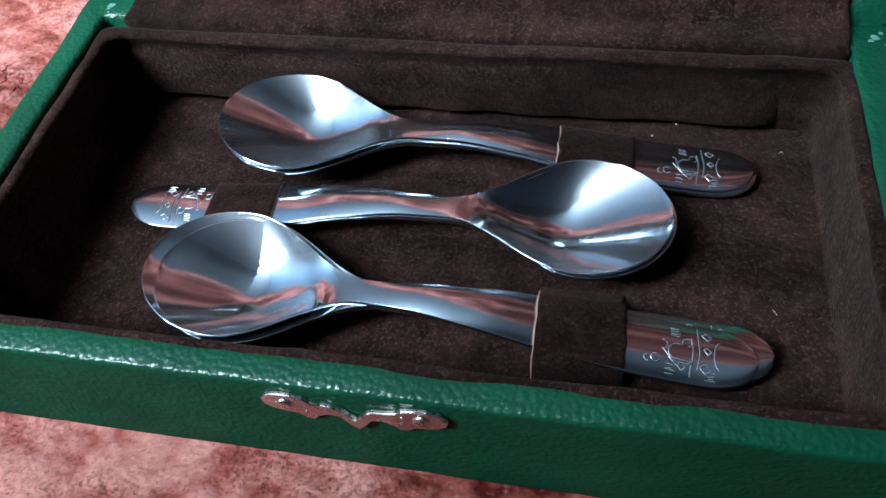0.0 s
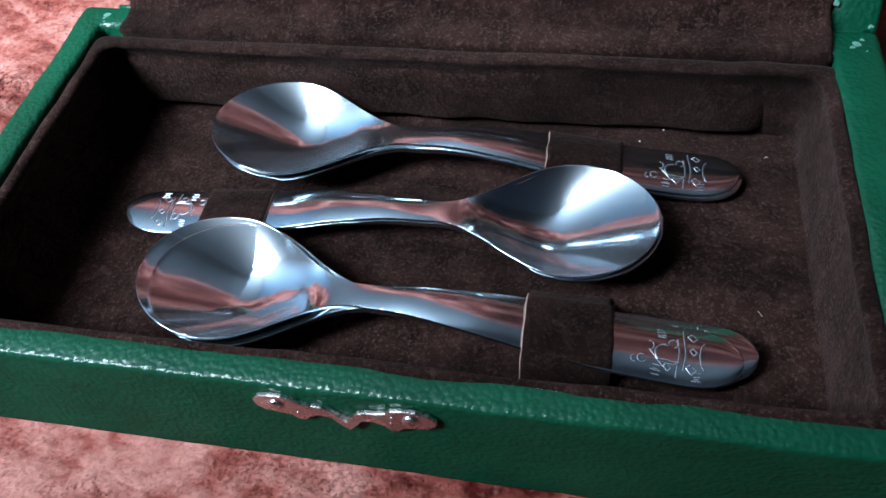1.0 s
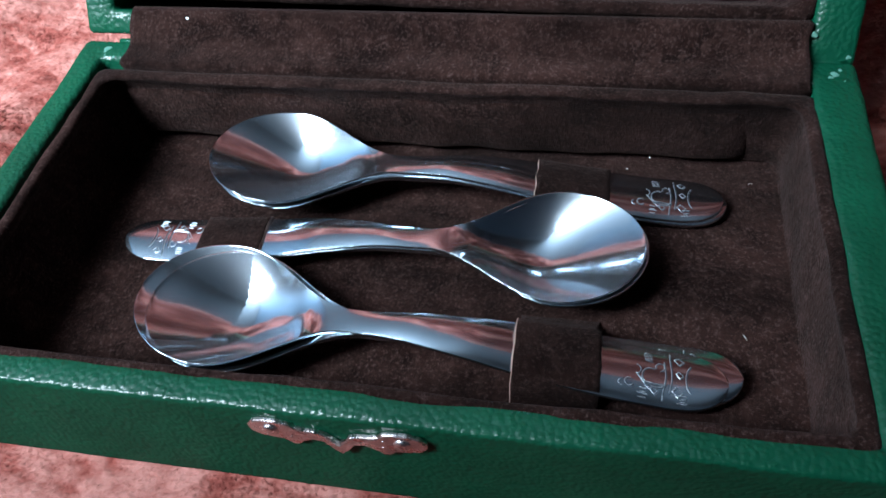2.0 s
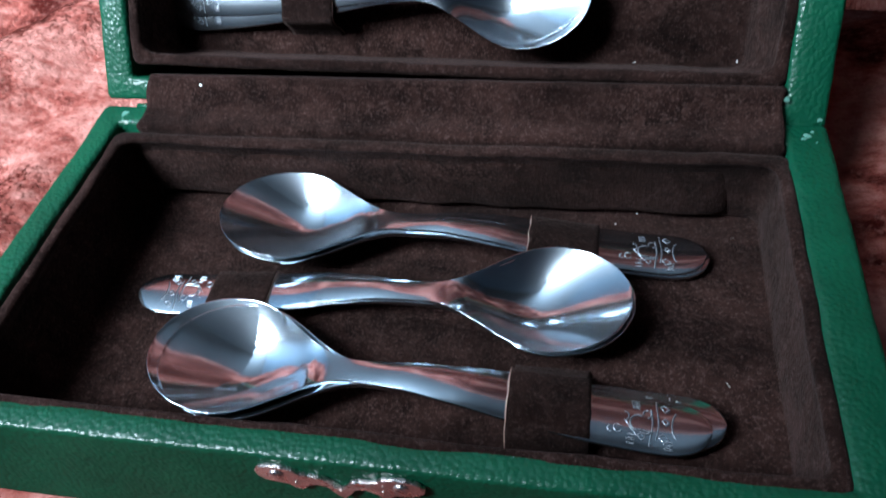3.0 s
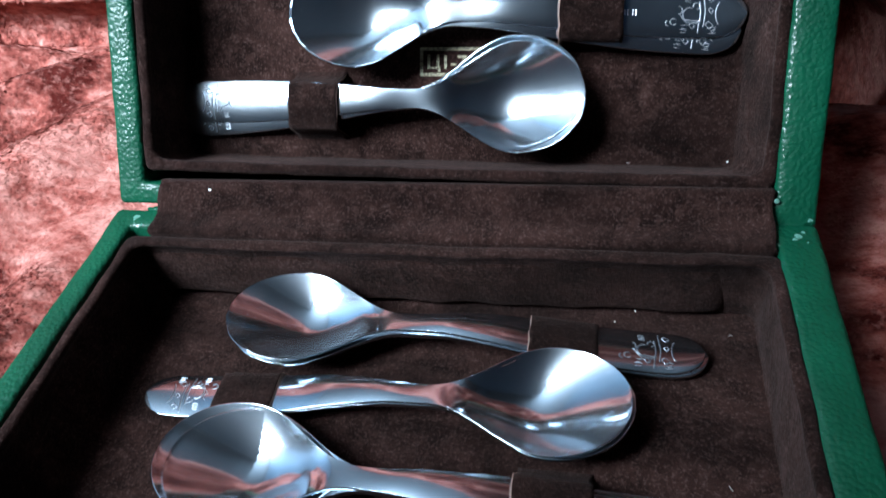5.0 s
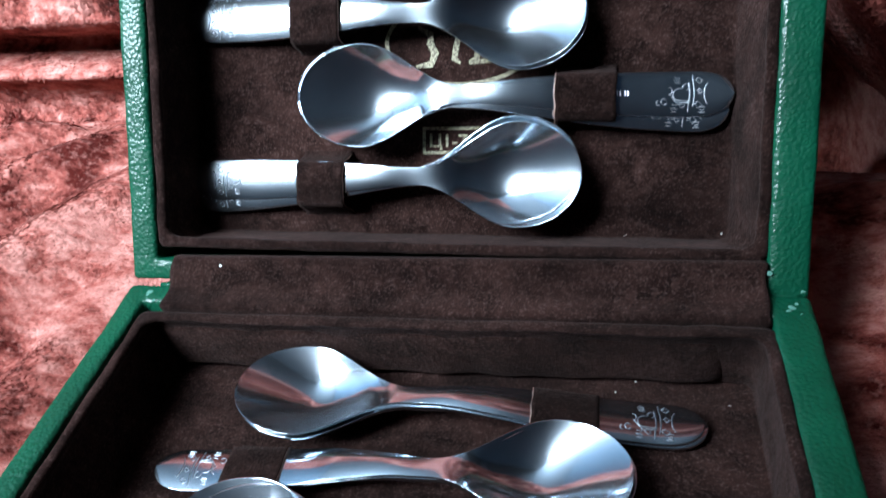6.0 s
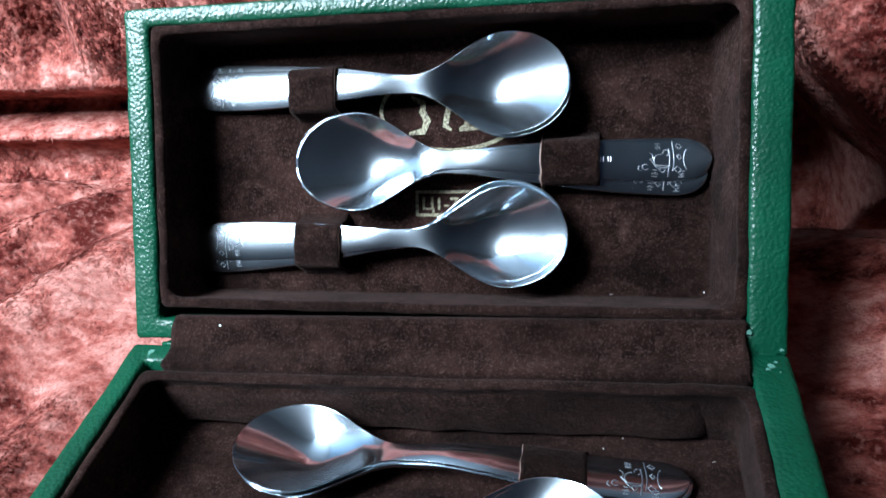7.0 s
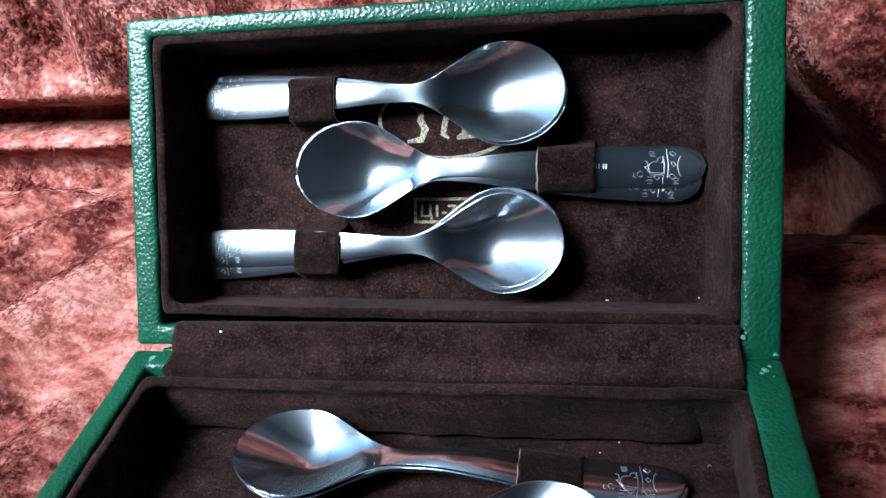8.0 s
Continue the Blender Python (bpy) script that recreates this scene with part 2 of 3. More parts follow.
def sheet(x, s):
    """The smooth sheet: flat on the seat, then up the backrest with a rounded foot. Returns place and normal."""
    y0, bend = crease(x), 0.022
    a = min(1.0, max(0.0, (s - y0 + bend) / (2 * bend))) * RISE
    if s < y0 - bend:
        y, z = s, 0.0
    elif s < y0 + bend:
        r = 2 * bend / RISE
        y, z = y0 - bend + r * math.sin(a), r * (1 - math.cos(a))
    else:
        r, d = 2 * bend / RISE, s - y0 - bend
        e = max(0.0, d - 0.2)
        y, z = y0 - bend + r * math.sin(RISE) + (d - e) * math.cos(RISE) + e * math.cos(STEEP), r * (1 - math.cos(RISE)) + (d - e) * math.sin(RISE) + e * math.sin(STEEP)
    return Vector((x, y, z)), Vector((0, -math.sin(a), math.cos(a)))


def folds(x, s):
    """How far the cloth stands off the sheet: soft waves and crumples on the seat, a roll at the
    backrest's foot, and the backrest's padded front, which hangs over a recess."""
    p = Vector((x, s, 0.0))
    q = p + noise.noise_vector(p * 6.0) * 0.04
    d = s - crease(x)
    right = step((x + 0.02) / 0.12)
    ridge = 0.0
    for k, (f, amp) in enumerate(((5.5, 0.016), (12.0, 0.0065), (30.0, 0.0022))):
        n = noise.noise(Vector((q.x * f * 0.8, q.y * f * 1.1, 3.7 * k)))
        ridge += amp * max(0.0, 1.0 - abs(n) * 2.6)
    wave = 0.0055 + 0.006 * noise.noise(Vector((q.x * 9 + q.y * 12, q.y * 22 - q.x * 14, 5.0))) + 0.002 * noise.noise(q * 45.0)
    wave += 0.006 * step((-0.13 - x) / 0.05) * (1 - math.cos((q.x - 0.42 * q.y + 0.24) * 90.0)) * 1.15
    far = math.hypot(max(0.0, abs(x) - 0.114), max(0.0, abs(s + 0.062) - 0.061))
    free = min(1.0, far / 0.065) ** 1.3
    lively = max(right, step((-0.11 - s) / 0.05))
    seat = free * (wave * (1 - lively) + (0.002 + 0.8 * ridge) * lively) * (1 - step((d + 0.035) / 0.035))
    w = noise.noise(Vector((x * 7.0, 1.0, 0.0))) * 0.009 + noise.noise(Vector((x * 19.0, 4.0, 0.0))) * 0.004
    size = 1.0 + 0.4 * noise.noise(Vector((x * 9.0, 7.0, 2.0)))
    roll = 0.030 * (1 - right) * size * math.exp(-(((d - 0.026 - 0.4 * w) / 0.0085) ** 2))
    side = step((x - 0.06) / 0.05)
    edge = (0.052 + 0.6 * w) * (1 - side) + (min(0.091, max(0.018, 0.211 - x)) + 0.4 * w) * side
    front = 0.066 * side * size * step((d - edge) / 0.012) * (0.6 + 0.4 * math.exp(-max(0.0, d - edge) / 0.08))
    front += (1 - side) * step((d - edge) / 0.010) * (0.010 + 0.034 * step((d - edge) / 0.11))
    front -= (1 - right) * 0.022 * step((d - 0.062) / 0.03) * math.exp(-(((x + 0.262) / (0.008 + 0.30 * max(0.0, d - 0.062))) ** 2))
    front -= (0.04 + 0.09 * side) * step((d + 0.004) / 0.012) * step((edge + 0.004 * (1 - side) - d) / 0.012)
    high = 0.035 * step((d - 0.11) / 0.08) * noise.noise(Vector((x * 5.0 + d * 3.0, d * 13.0, 2.0)))
    crumple = high + step((d - 0.06) / 0.03) * (0.014 * noise.noise(Vector((q.x * 14, q.y * 11, 9.0))) + (0.1 + 0.5 * right) * ridge)
    tuft = 0.0012 * (1 + noise.noise(p * 70.0)) + 0.0016 * (1 + noise.noise(q * 42.0)) * min(1.0, far / 0.03)
    return seat + roll + front + crumple + tuft * min(1.0, far / 0.01)


def velvet_cloth():
    n, m = 300, 420
    a = np.linspace(-1, 1, n)
    xs = 0.05 + 0.32 * a + 0.50 * a**5
    b = np.linspace(-1, 1, m)
    ss = 0.11 + 0.33 * b + 0.11 * b**3
    verts, faces = [], []
    for s in ss:
        for x in xs:
            place, normal = sheet(x, s)
            hang = 0.15 * step((s - crease(x)) / 0.02) * step((0.115 - s + crease(x)) / 0.04)
            verts.append(place + (normal - Vector((0, 0, hang))) * folds(x, s) + Vector((0, 0, -0.0428)))
    for j in range(m - 1):
        for i in range(n - 1):
            k = j * n + i
            faces.append((k, k + 1, k + n + 1, k + n))
    mesh = bpy.data.meshes.new("cloth_ground")
    mesh.from_pydata(verts, [], faces)
    mesh.materials.append(VELVET)
    mesh.shade_smooth()
    cloth = thing("velvet_cloth", "rumpled red crushed velvet cloth spread over a sofa", "cloth")
    new("cloth_ground", mesh).parent = cloth

    # the pile: short leaning tufts, brushed this way and that
    rng = np.random.default_rng(4)
    v = np.array([tuple(p) for p in verts]).reshape(m, n, 3)
    du, dv = np.gradient(v, axis=1), np.gradient(v, axis=0)
    nor = np.cross(du, dv)
    area = np.linalg.norm(nor, axis=2)
    nor = nor / area[..., None]
    brush = np.array([[noise.noise(Vector((v[j, i, 0] * 20, ss[j] * 34, 8.0))) * 1.5 + noise.noise(Vector((v[j, i, 0] * 75, ss[j] * 90, 2.0))) * 0.5 for i in range(n)] for j in range(m)])
    far = np.hypot(np.maximum(0, np.abs(v[..., 0]) - 0.113), np.maximum(0, np.abs(v[..., 1] + 0.062) - 0.059))
    weight = area / (1 + (far / 0.12) ** 2)
    weight[(far <= 0) & (v[..., 2] < -0.02)] = 0
    weight[(v[..., 2] > 0.26) | (np.abs(v[..., 0]) > 0.5) | (v[..., 1] < -0.2)] = 0
    pick = rng.choice(n * m, 420000, p=(weight / weight.sum()).ravel())
    jj, ii = np.minimum(pick // n, m - 2), np.minimum(pick % n, n - 2)
    fu, fv = rng.random(len(pick))[:, None], rng.random(len(pick))[:, None]
    root = (v[jj, ii] * (1 - fu) + v[jj, ii + 1] * fu) * (1 - fv) + (v[jj + 1, ii] * (1 - fu) + v[jj + 1, ii + 1] * fu) * fv
    up, ang = nor[jj, ii], brush[jj, ii] + rng.normal(0, 0.35, len(pick)) - 1.9
    tu = du[jj, ii] / np.linalg.norm(du[jj, ii], axis=1)[:, None]
    tv = np.cross(up, tu)
    lean = tu * np.cos(ang)[:, None] + tv * np.sin(ang)[:, None]
    side = np.cross(up, lean)
    size = (1 + 1.3 * np.minimum(1.0, far[jj, ii] / 0.3))[:, None]
    long = rng.uniform(0.0010, 0.0020, len(pick))[:, None] * size
    tilt = rng.uniform(1.36, 1.52, len(pick))[:, None]
    wide = rng.uniform(0.0006, 0.0011, len(pick))[:, None] * size
    tip = root + long * (up * np.cos(tilt) + lean * np.sin(tilt))
    face = up + lean * 0.3 + rng.normal(0, 0.06, up.shape)
    face /= np.linalg.norm(face, axis=1)[:, None]
    turned = np.sign(np.sum(np.cross(side, tip - root) * face, axis=1))[:, None]
    pts = np.stack([root - side * wide * turned - up * 0.0002, root + side * wide * turned - up * 0.0002, tip], 1).reshape(-1, 3)
    pile = bpy.data.meshes.new("pile")
    pile.from_pydata(pts.tolist(), [], np.arange(len(pts)).reshape(-1, 3).tolist())
    pile.materials.append(PILE)
    pile.shade_smooth()
    pile.normals_split_custom_set_from_vertices(np.repeat(face, 3, axis=0).tolist())
    tufts = tagged(new("velvet_nap", pile), "short brushed red velvet nap", kind="stuff")
    tufts.parent = cloth


velvet_cloth()


def sofa():
    """What the cloth lies on, hidden by it: a seat and a backrest."""
    whole = thing("sofa", "dark upholstered sofa hidden under the red velvet cloth", "sofa")
    bm = bmesh.new()
    rings = [[(x, -0.32, RZ0), (x, -0.32, -0.0436), (x, crease(x), -0.0436), (x, crease(x), RZ0)] for x in np.linspace(-0.80, 0.92, 120)]
    rows = loft(bm, rings, close=True)
    bm.faces.new(rows[-1])
    part("seat", bm, UPHOLSTERY, whole, scale=1.0, smooth=False)
    bm = bmesh.new()
    rows = []
    for x in np.linspace(-0.80, 0.92, 60):
        foot, bent, head = (sheet(x, k)[0] for k in (crease(x) + 0.03, crease(x) + 0.23, 0.54))
        rows.append([bm.verts.new(p) for p in ((x, foot.y + 0.13, RZ0), (x, foot.y + 0.13, foot.z - 0.0428), (x, bent.y + 0.05, bent.z - 0.0428), (x, head.y + 0.05, head.z - 0.0428), (x, 0.79, head.z - 0.0428), (x, 0.79, RZ0))])
    for a, b in zip(rows, rows[1:]):
        for i in range(6):
            bm.faces.new((a[i], b[i], b[(i + 1) % 6], a[(i + 1) % 6]))
    bm.faces.new(rows[0])
    bm.faces.new(rows[-1])
    part("backrest", bm, UPHOLSTERY, whole, scale=1.0, smooth=False)


sofa()

# ---- the case: green leather outside, brown suede inside, standing open ----
case = thing("cutlery_case", "open green leather cutlery case with brown suede lining", "case")


def shell(name, rect, walls, depth, place, label):
    """A leather-covered box without a top; walls: thickness left, right, front, back."""
    x0, x1, y0, y1 = rect
    tl, tr, tf, tb = walls
    rim = [(0.10, -depth), (0.02, -depth + 0.06), (0.0, -depth + 0.2), (0.0, -depth * 0.66), (0.0, -depth * 0.33), (0.0, -0.16), (0.012, -0.09), (0.045, -0.04), (0.1, -0.012), (0.2, 0.0), (0.6, 0.02), (0.84, 0.0), (0.95, -0.04), (1.0, -0.14), (1.0, -depth + 0.4)]
    rings = []
    for o, z in rim:
        rings.append([(x, y, z) for x, y in loop(x0 + o * tl, x1 - o * tr, y0 + o * tf, y1 - o * tb, 0.17 * (1 - 0.3 * o))])
    bm = bmesh.new()
    loft(bm, rings, 0.035, 1.3, close=True)
    bm.faces.new(list(bm.verts)[-len(rings[0]):])
    return part(name, bm, LEATHER, case, label, place)


def lining(name, rect, base, depth, place, label, lip=0.0, rear=0.0):
    """Suede walls: a padded lip at the top, sloping down to the floor. rect at the lip, base at the floor."""
    rings = []
    for d, z, r in ((-0.30, -0.5, 0.3), (-0.27, -0.10, 0.3), (-0.18, -0.01, 0.32), (-0.06, 0.02, 0.36), (0.05, -0.01, 0.4), (0.11, -0.10, 0.42), (0.10, -0.22, 0.42), (0.0, -0.36, 0.45), (-0.05, -0.5, 0.45)):
        rings.append([(x, y, z + lip) for x, y in loop(rect[0] + d, rect[1] - d, rect[2] + d, rect[3] - d, r)])
    for k, r in ((0.15, 0.5), (0.35, 0.5), (0.55, 0.5), (0.75, 0.48), (0.9, 0.42), (0.97, 0.36), (1.25, 0.3)):
        e = [a + (b - a) * k for a, b in zip((rect[0] - 0.05, rect[1] + 0.05, rect[2] - 0.05, rect[3] + 0.05), base)]
        rings.append([(x, y, -0.5 - (depth - 0.5) * min(k, 1.01)) for x, y in loop(*e, r)])
    for ring in rings:
        for k, (x, y, z) in enumerate(ring):
            t = min(1.0, max(0.0, (y - rect[3] + 0.5) / 0.35))
            if rear and z > -rear - 0.1:
                ring[k] = (x, y, z + (min(z, -rear + 0.2 * (z + 0.1)) - z) * t)
    bm = bmesh.new()
    loft(bm, rings, 0.06, 0.9)
    return part(name, bm, SUEDE, case, label, place)


def lining_floor(name, rect, depth, place):
    bm = bmesh.new()
    nx, ny = 90, 50
    grid = [[bm.verts.new((rect[0] + (rect[1] - rect[0]) * i / nx, rect[2] + (rect[3] - rect[2]) * j / ny, -depth + 0.03 * noise.noise(Vector((i * 0.09, j * 0.09, depth * 7 + place[1][3] * 300))))) for i in range(nx + 1)] for j in range(ny + 1)]
    for j in range(ny):
        for i in range(nx):
            bm.faces.new((grid[j][i], grid[j][i + 1], grid[j + 1][i + 1], grid[j + 1][i]))
    return part(name, bm, SUEDE, case, "", place)


T_DEEP, L_DEEP = 2.70, 2.62
shell("tray", (-11.25, 11.42, -12.1, -0.42), (0.86, 1.24, 0.72, 0.9), 4.25, TRAY, "green grained leather tray")
lining("tray_lining", (-9.98, 9.98, -11.36, -1.98), (-9.62, 9.9, -11.15, -1.68), T_DEEP, TRAY, "dark brown suede padded walls", 0.0, 0.1)
lining_floor("tray_floor", (-10.0, 10.0, -11.5, -1.2), T_DEEP, TRAY)
shell("lid", (-11.21, 11.39, 0.15, 12.1), (0.98, 1.22, 0.75, 0.66), 4.1, LID, "green grained leather lid")
lining("lid_lining", (-9.95, 9.95, 1.55, 11.25), (-9.75, 9.35, 1.66, 11.1), L_DEEP, LID, "dark brown suede padded walls", -0.06)
lining_floor("lid_floor", (-10.2, 10.2, 0.9, 11.7), L_DEEP, LID)


def hinge_strip():
    """The suede flap that runs over both rims at the hinge, and the leather spine behind it."""
    lidp = lambda u, w: LID @ Vector((0, u * CM, w * CM))
    at = lambda u, w: (lidp(u, w).y / CM, lidp(u, w).z / CM)
    line = [(-1.52, -0.6), (-1.60, -0.24), (-1.63, -0.05), (-1.59, 0.05), (-1.46, 0.10), (-1.2, 0.13), (-0.85, 0.18), (-0.62, 0.28), (-0.42, 0.44), at(0.76, 0.16), at(0.98, 0.13), at(1.1, 0.08), at(1.17, -0.08), at(1.16, -0.6)]
    bm = bmesh.new()
    nx = 120
    rows = []
    for j, (y, z) in enumerate(line):
        row = []
        for i in range(nx + 1):
            x = -9.56 + (10.14 + 9.56) * i / nx + (0.05 * math.sin(j * 1.3) if i in (0, nx) else 0)
            w = 0.035 * noise.noise(Vector((x * 0.6, j * 0.5, 5.0)))
            row.append(bm.verts.new((x, y - w * 0.6, z + w)))
        rows.append(row)
    for a, b in zip(rows, rows[1:]):
        for i in range(nx):
            bm.faces.new((a[i], a[i + 1], b[i + 1], b[i]))
    strip = part("hinge_strip", bm, SUEDE, case, "brown suede hinge strip")
    strip.modifiers.new("thickness", "SOLIDIFY").thickness = 0.0007
    bm = bmesh.new()
    back = [(-0.5, -0.9), (-0.46, -0.25), (-0.43, -0.02), at(0.2, -0.06), at(0.17, -0.3), at(0.15, -0.9)]
    rows = [[bm.verts.new((x, y, z)) for x in np.linspace(-10.15, 11.2, 60)] for y, z in back]
    for a, b in zip(rows, rows[1:]):
        for i in range(59):
            bm.faces.new((a[i], a[i + 1], b[i + 1], b[i]))
    spine = part("spine", bm, LEATHER, case, "green leather spine joining tray and lid")
    spine.modifiers.new("thickness", "SOLIDIFY").thickness = 0.0012


hinge_strip()


# ---- spoons ----
def smooth_line(x, xs, ys):
    """A smooth curve through a few values (monotone cubic)."""
    xs, ys = np.array(xs, float), np.array(ys, float)
    h, d = np.diff(xs), np.diff(ys) / np.diff(xs)
    m = np.zeros_like(ys)
    for i in range(1, len(xs) - 1):
        if d[i - 1] * d[i] > 0:
            m[i] = 2 * d[i - 1] * d[i] / (d[i - 1] + d[i])
    m[0], m[-1] = d[0], d[-1]
    i = int(np.clip(np.searchsorted(xs, x) - 1, 0, len(h) - 1))
    t = (x - xs[i]) / h[i]
    return (2 * t**3 - 3 * t**2 + 1) * ys[i] + (t**3 - 2 * t**2 + t) * h[i] * m[i] + (-2 * t**3 + 3 * t**2) * ys[i + 1] + (t**3 - t**2) * h[i] * m[i + 1]


LONG = 14.5


def half_width(x):
    if x < 2.15:
        return 1.78 * max(0.0, 1 - ((2.15 - x) / 2.15) ** 2) ** 0.5
    if x < 5.7:
        return 0.31 + 1.47 * (0.5 + 0.5 * math.cos(math.pi * min(1.0, (x - 2.15) / 3.45)))
    w = smooth_line(x, (5.7, 6.4, 8.3, 10.2, 12.0, 13.2, 14.6), (0.31, 0.335, 0.52, 0.66, 0.73, 0.74, 0.74))
    if x > 13.2:
        w *= max(0.0, 1 - ((x - 13.2) / (LONG - 13.2)) ** 2.6) ** 0.5
    return w


def spine_height(x):
    return smooth_line(x, (0, 2.4, 4.6, 5.7, 7.0, 8.3, 10.0, 12.0, 13.4, 14.5), (1.28, 1.13, 1.03, 1.04, 1.12, 1.02, 0.69, 0.38, 0.26, 0.25))


def bowl_depth(x):
    """A dish that is deepest past its middle, towards the handle, and ends in front of the neck."""
    return 0.82 * (half_width(x) / 1.78) ** (1.5 if x < 2.15 else 1.75) * (1 + 0.29 * (x - 2.15)) * (1 - step((x - 3.9) / 1.4))


def top_point(x, v):
    """A point of the upper surface; v runs from -1 to 1 across."""
    w = half_width(x)
    crown = 0.13 * min(1.0, max(0.0, (x - 5.2) / 1.5))
    return Vector((x, w * v, spine_height(x) - bowl_depth(x) * max(0.0, 1 - v * v) - crown * w * abs(v) ** 2.4))


def spoon_meshes():
    """Bowl and handle, each a closed skin of its own, with normals that run on across the joint."""
    s = np.r_[2.5 * (1 - np.cos(np.linspace(0.06, 1, 26) * math.pi / 2)), np.linspace(2.5, 13.1, 54)[1:], 13.1 + 1.4 * np.sin(np.linspace(0, 0.985, 14)[1:] * math.pi / 2)]
    cols = 22
    v = np.sin(np.linspace(-1, 1, cols + 1) * math.pi / 2 * 0.92) / math.sin(math.pi / 2 * 0.92)
    v = np.r_[v[0], -0.982, v[1:-1], 0.982, v[-1]]
    bm = bmesh.new()
    rings = []
    for x in s:
        thick = 0.09 + 0.085 * math.exp(-(((x - 5.9) / 1.5) ** 2))
        up = [top_point(x, a) for a in v]
        ring = list(up)
        w = half_width(x)
        e = up[-1]
        ring += [e + Vector((0, 0.012, -0.25 * thick)), e + Vector((0, 0.012, -0.75 * thick))]
        for a in v[::-1]:
            p = top_point(x, a)
            ring.append(p - Vector((0, 0, thick * (1.0 + 0.25 * (1 - a * a)))))
        e = up[0]
        ring += [e + Vector((0, -0.012, -0.75 * thick)), e + Vector((0, -0.012, -0.25 * thick))]
        rings.append(ring)
    rows = loft(bm, rings)
    bm.faces.new(rows[0])
    bm.faces.new(rows[-1])
    bmesh.ops.recalc_face_normals(bm, faces=bm.faces)
    bm.normal_update()
    bm.verts.index_update()
    pos = [p.co.copy() for p in bm.verts]
    nor = [p.normal.copy() for p in bm.verts]
    faces = [[q.index for q in f.verts] for f in bm.faces]
    bm.free()
    across, ring = len(v), len(rings[0])
    top = np.array([[tuple(p) for p in row[:across]] for row in rings])
    side = np.cross(np.gradient(top, axis=0), np.gradient(top, axis=1))
    side /= np.linalg.norm(side, axis=2)[..., None]
    side *= np.sign(side[..., 2:3])
    for r in range(len(rings)):
        for c in range(across):
            nor[r * ring + c] = Vector(side[r, c])
    # the rim is rounded over: its outermost line faces outwards
    for c in (0, across - 1):
        run = np.gradient(top[:, c], axis=0)
        for r in range(len(rings)):
            p, out = top[r, c], Vector((run[r, 1], -run[r, 0], 0.0)).normalized()
            away = Vector((p[0] - 2.4, p[1], 0.0)) if p[0] < 2.4 else Vector((0.0, p[1], 0.0))
            out *= 1 if out.dot(away) > 0 else -1
            nor[r * ring + c] = (out + Vector((0, 0, 0.7))).normalized()
    meshes = []
    for name, keep in (("bowl", lambda x: x < 5.75), ("handle", lambda x: x >= 5.75)):
        some = [f for f in faces if keep(sum(pos[i].x for i in f) / len(f))]
        used = sorted({i for f in some for i in f})
        at = {k: n for n, k in enumerate(used)}
        mesh = bpy.data.meshes.new(name)
        mesh.from_pydata([pos[i] * CM for i in used], [], [[at[i] for i in f] for f in some])
        mesh.shade_smooth()
        mesh.normals_split_custom_set_from_vertices([nor[i] for i in used])
        mesh.materials.append(STEEL)
        meshes.append(mesh)
    return meshes


def cord(bm, points, width=0.03, lift=0.003):
    """An engraved line on the handle: a low ridged cord along points given as (x, v)."""
    last = None
    fine = []
    for a, b in zip(points, points[1:]):
        fine += [(a[0] + (b[0] - a[0]) * k / 4, a[1] + (b[1] - a[1]) * k / 4) for k in range(4)]
    fine.append(points[-1])
    for i, (x, t) in enumerate(fine):
        p = top_point(x, t)
        q = top_point(*fine[min(i + 1, len(fine) - 1)]) - top_point(*fine[max(i - 1, 0)])
        side = Vector((-q.y, q.x, 0)).normalized() * width * 0.5
        row = [bm.verts.new(p + side + Vector((0, 0, 0.002))), bm.verts.new(p + Vector((0, 0, lift + 0.008))), bm.verts.new(p - side + Vector((0, 0, 0.002)))]
        if last:
            bm.faces.new((last[0], row[0], row[1], last[1]))
            bm.faces.new((last[1], row[1], row[2], last[2]))
        last = row


def arc(x, v, rx, rv, a0, a1, n=8):
    return [(x + rx * math.cos(radians(a0 + (a1 - a0) * k / n)), v + rv * math.sin(radians(a0 + (a1 - a0) * k / n))) for k in range(n + 1)]


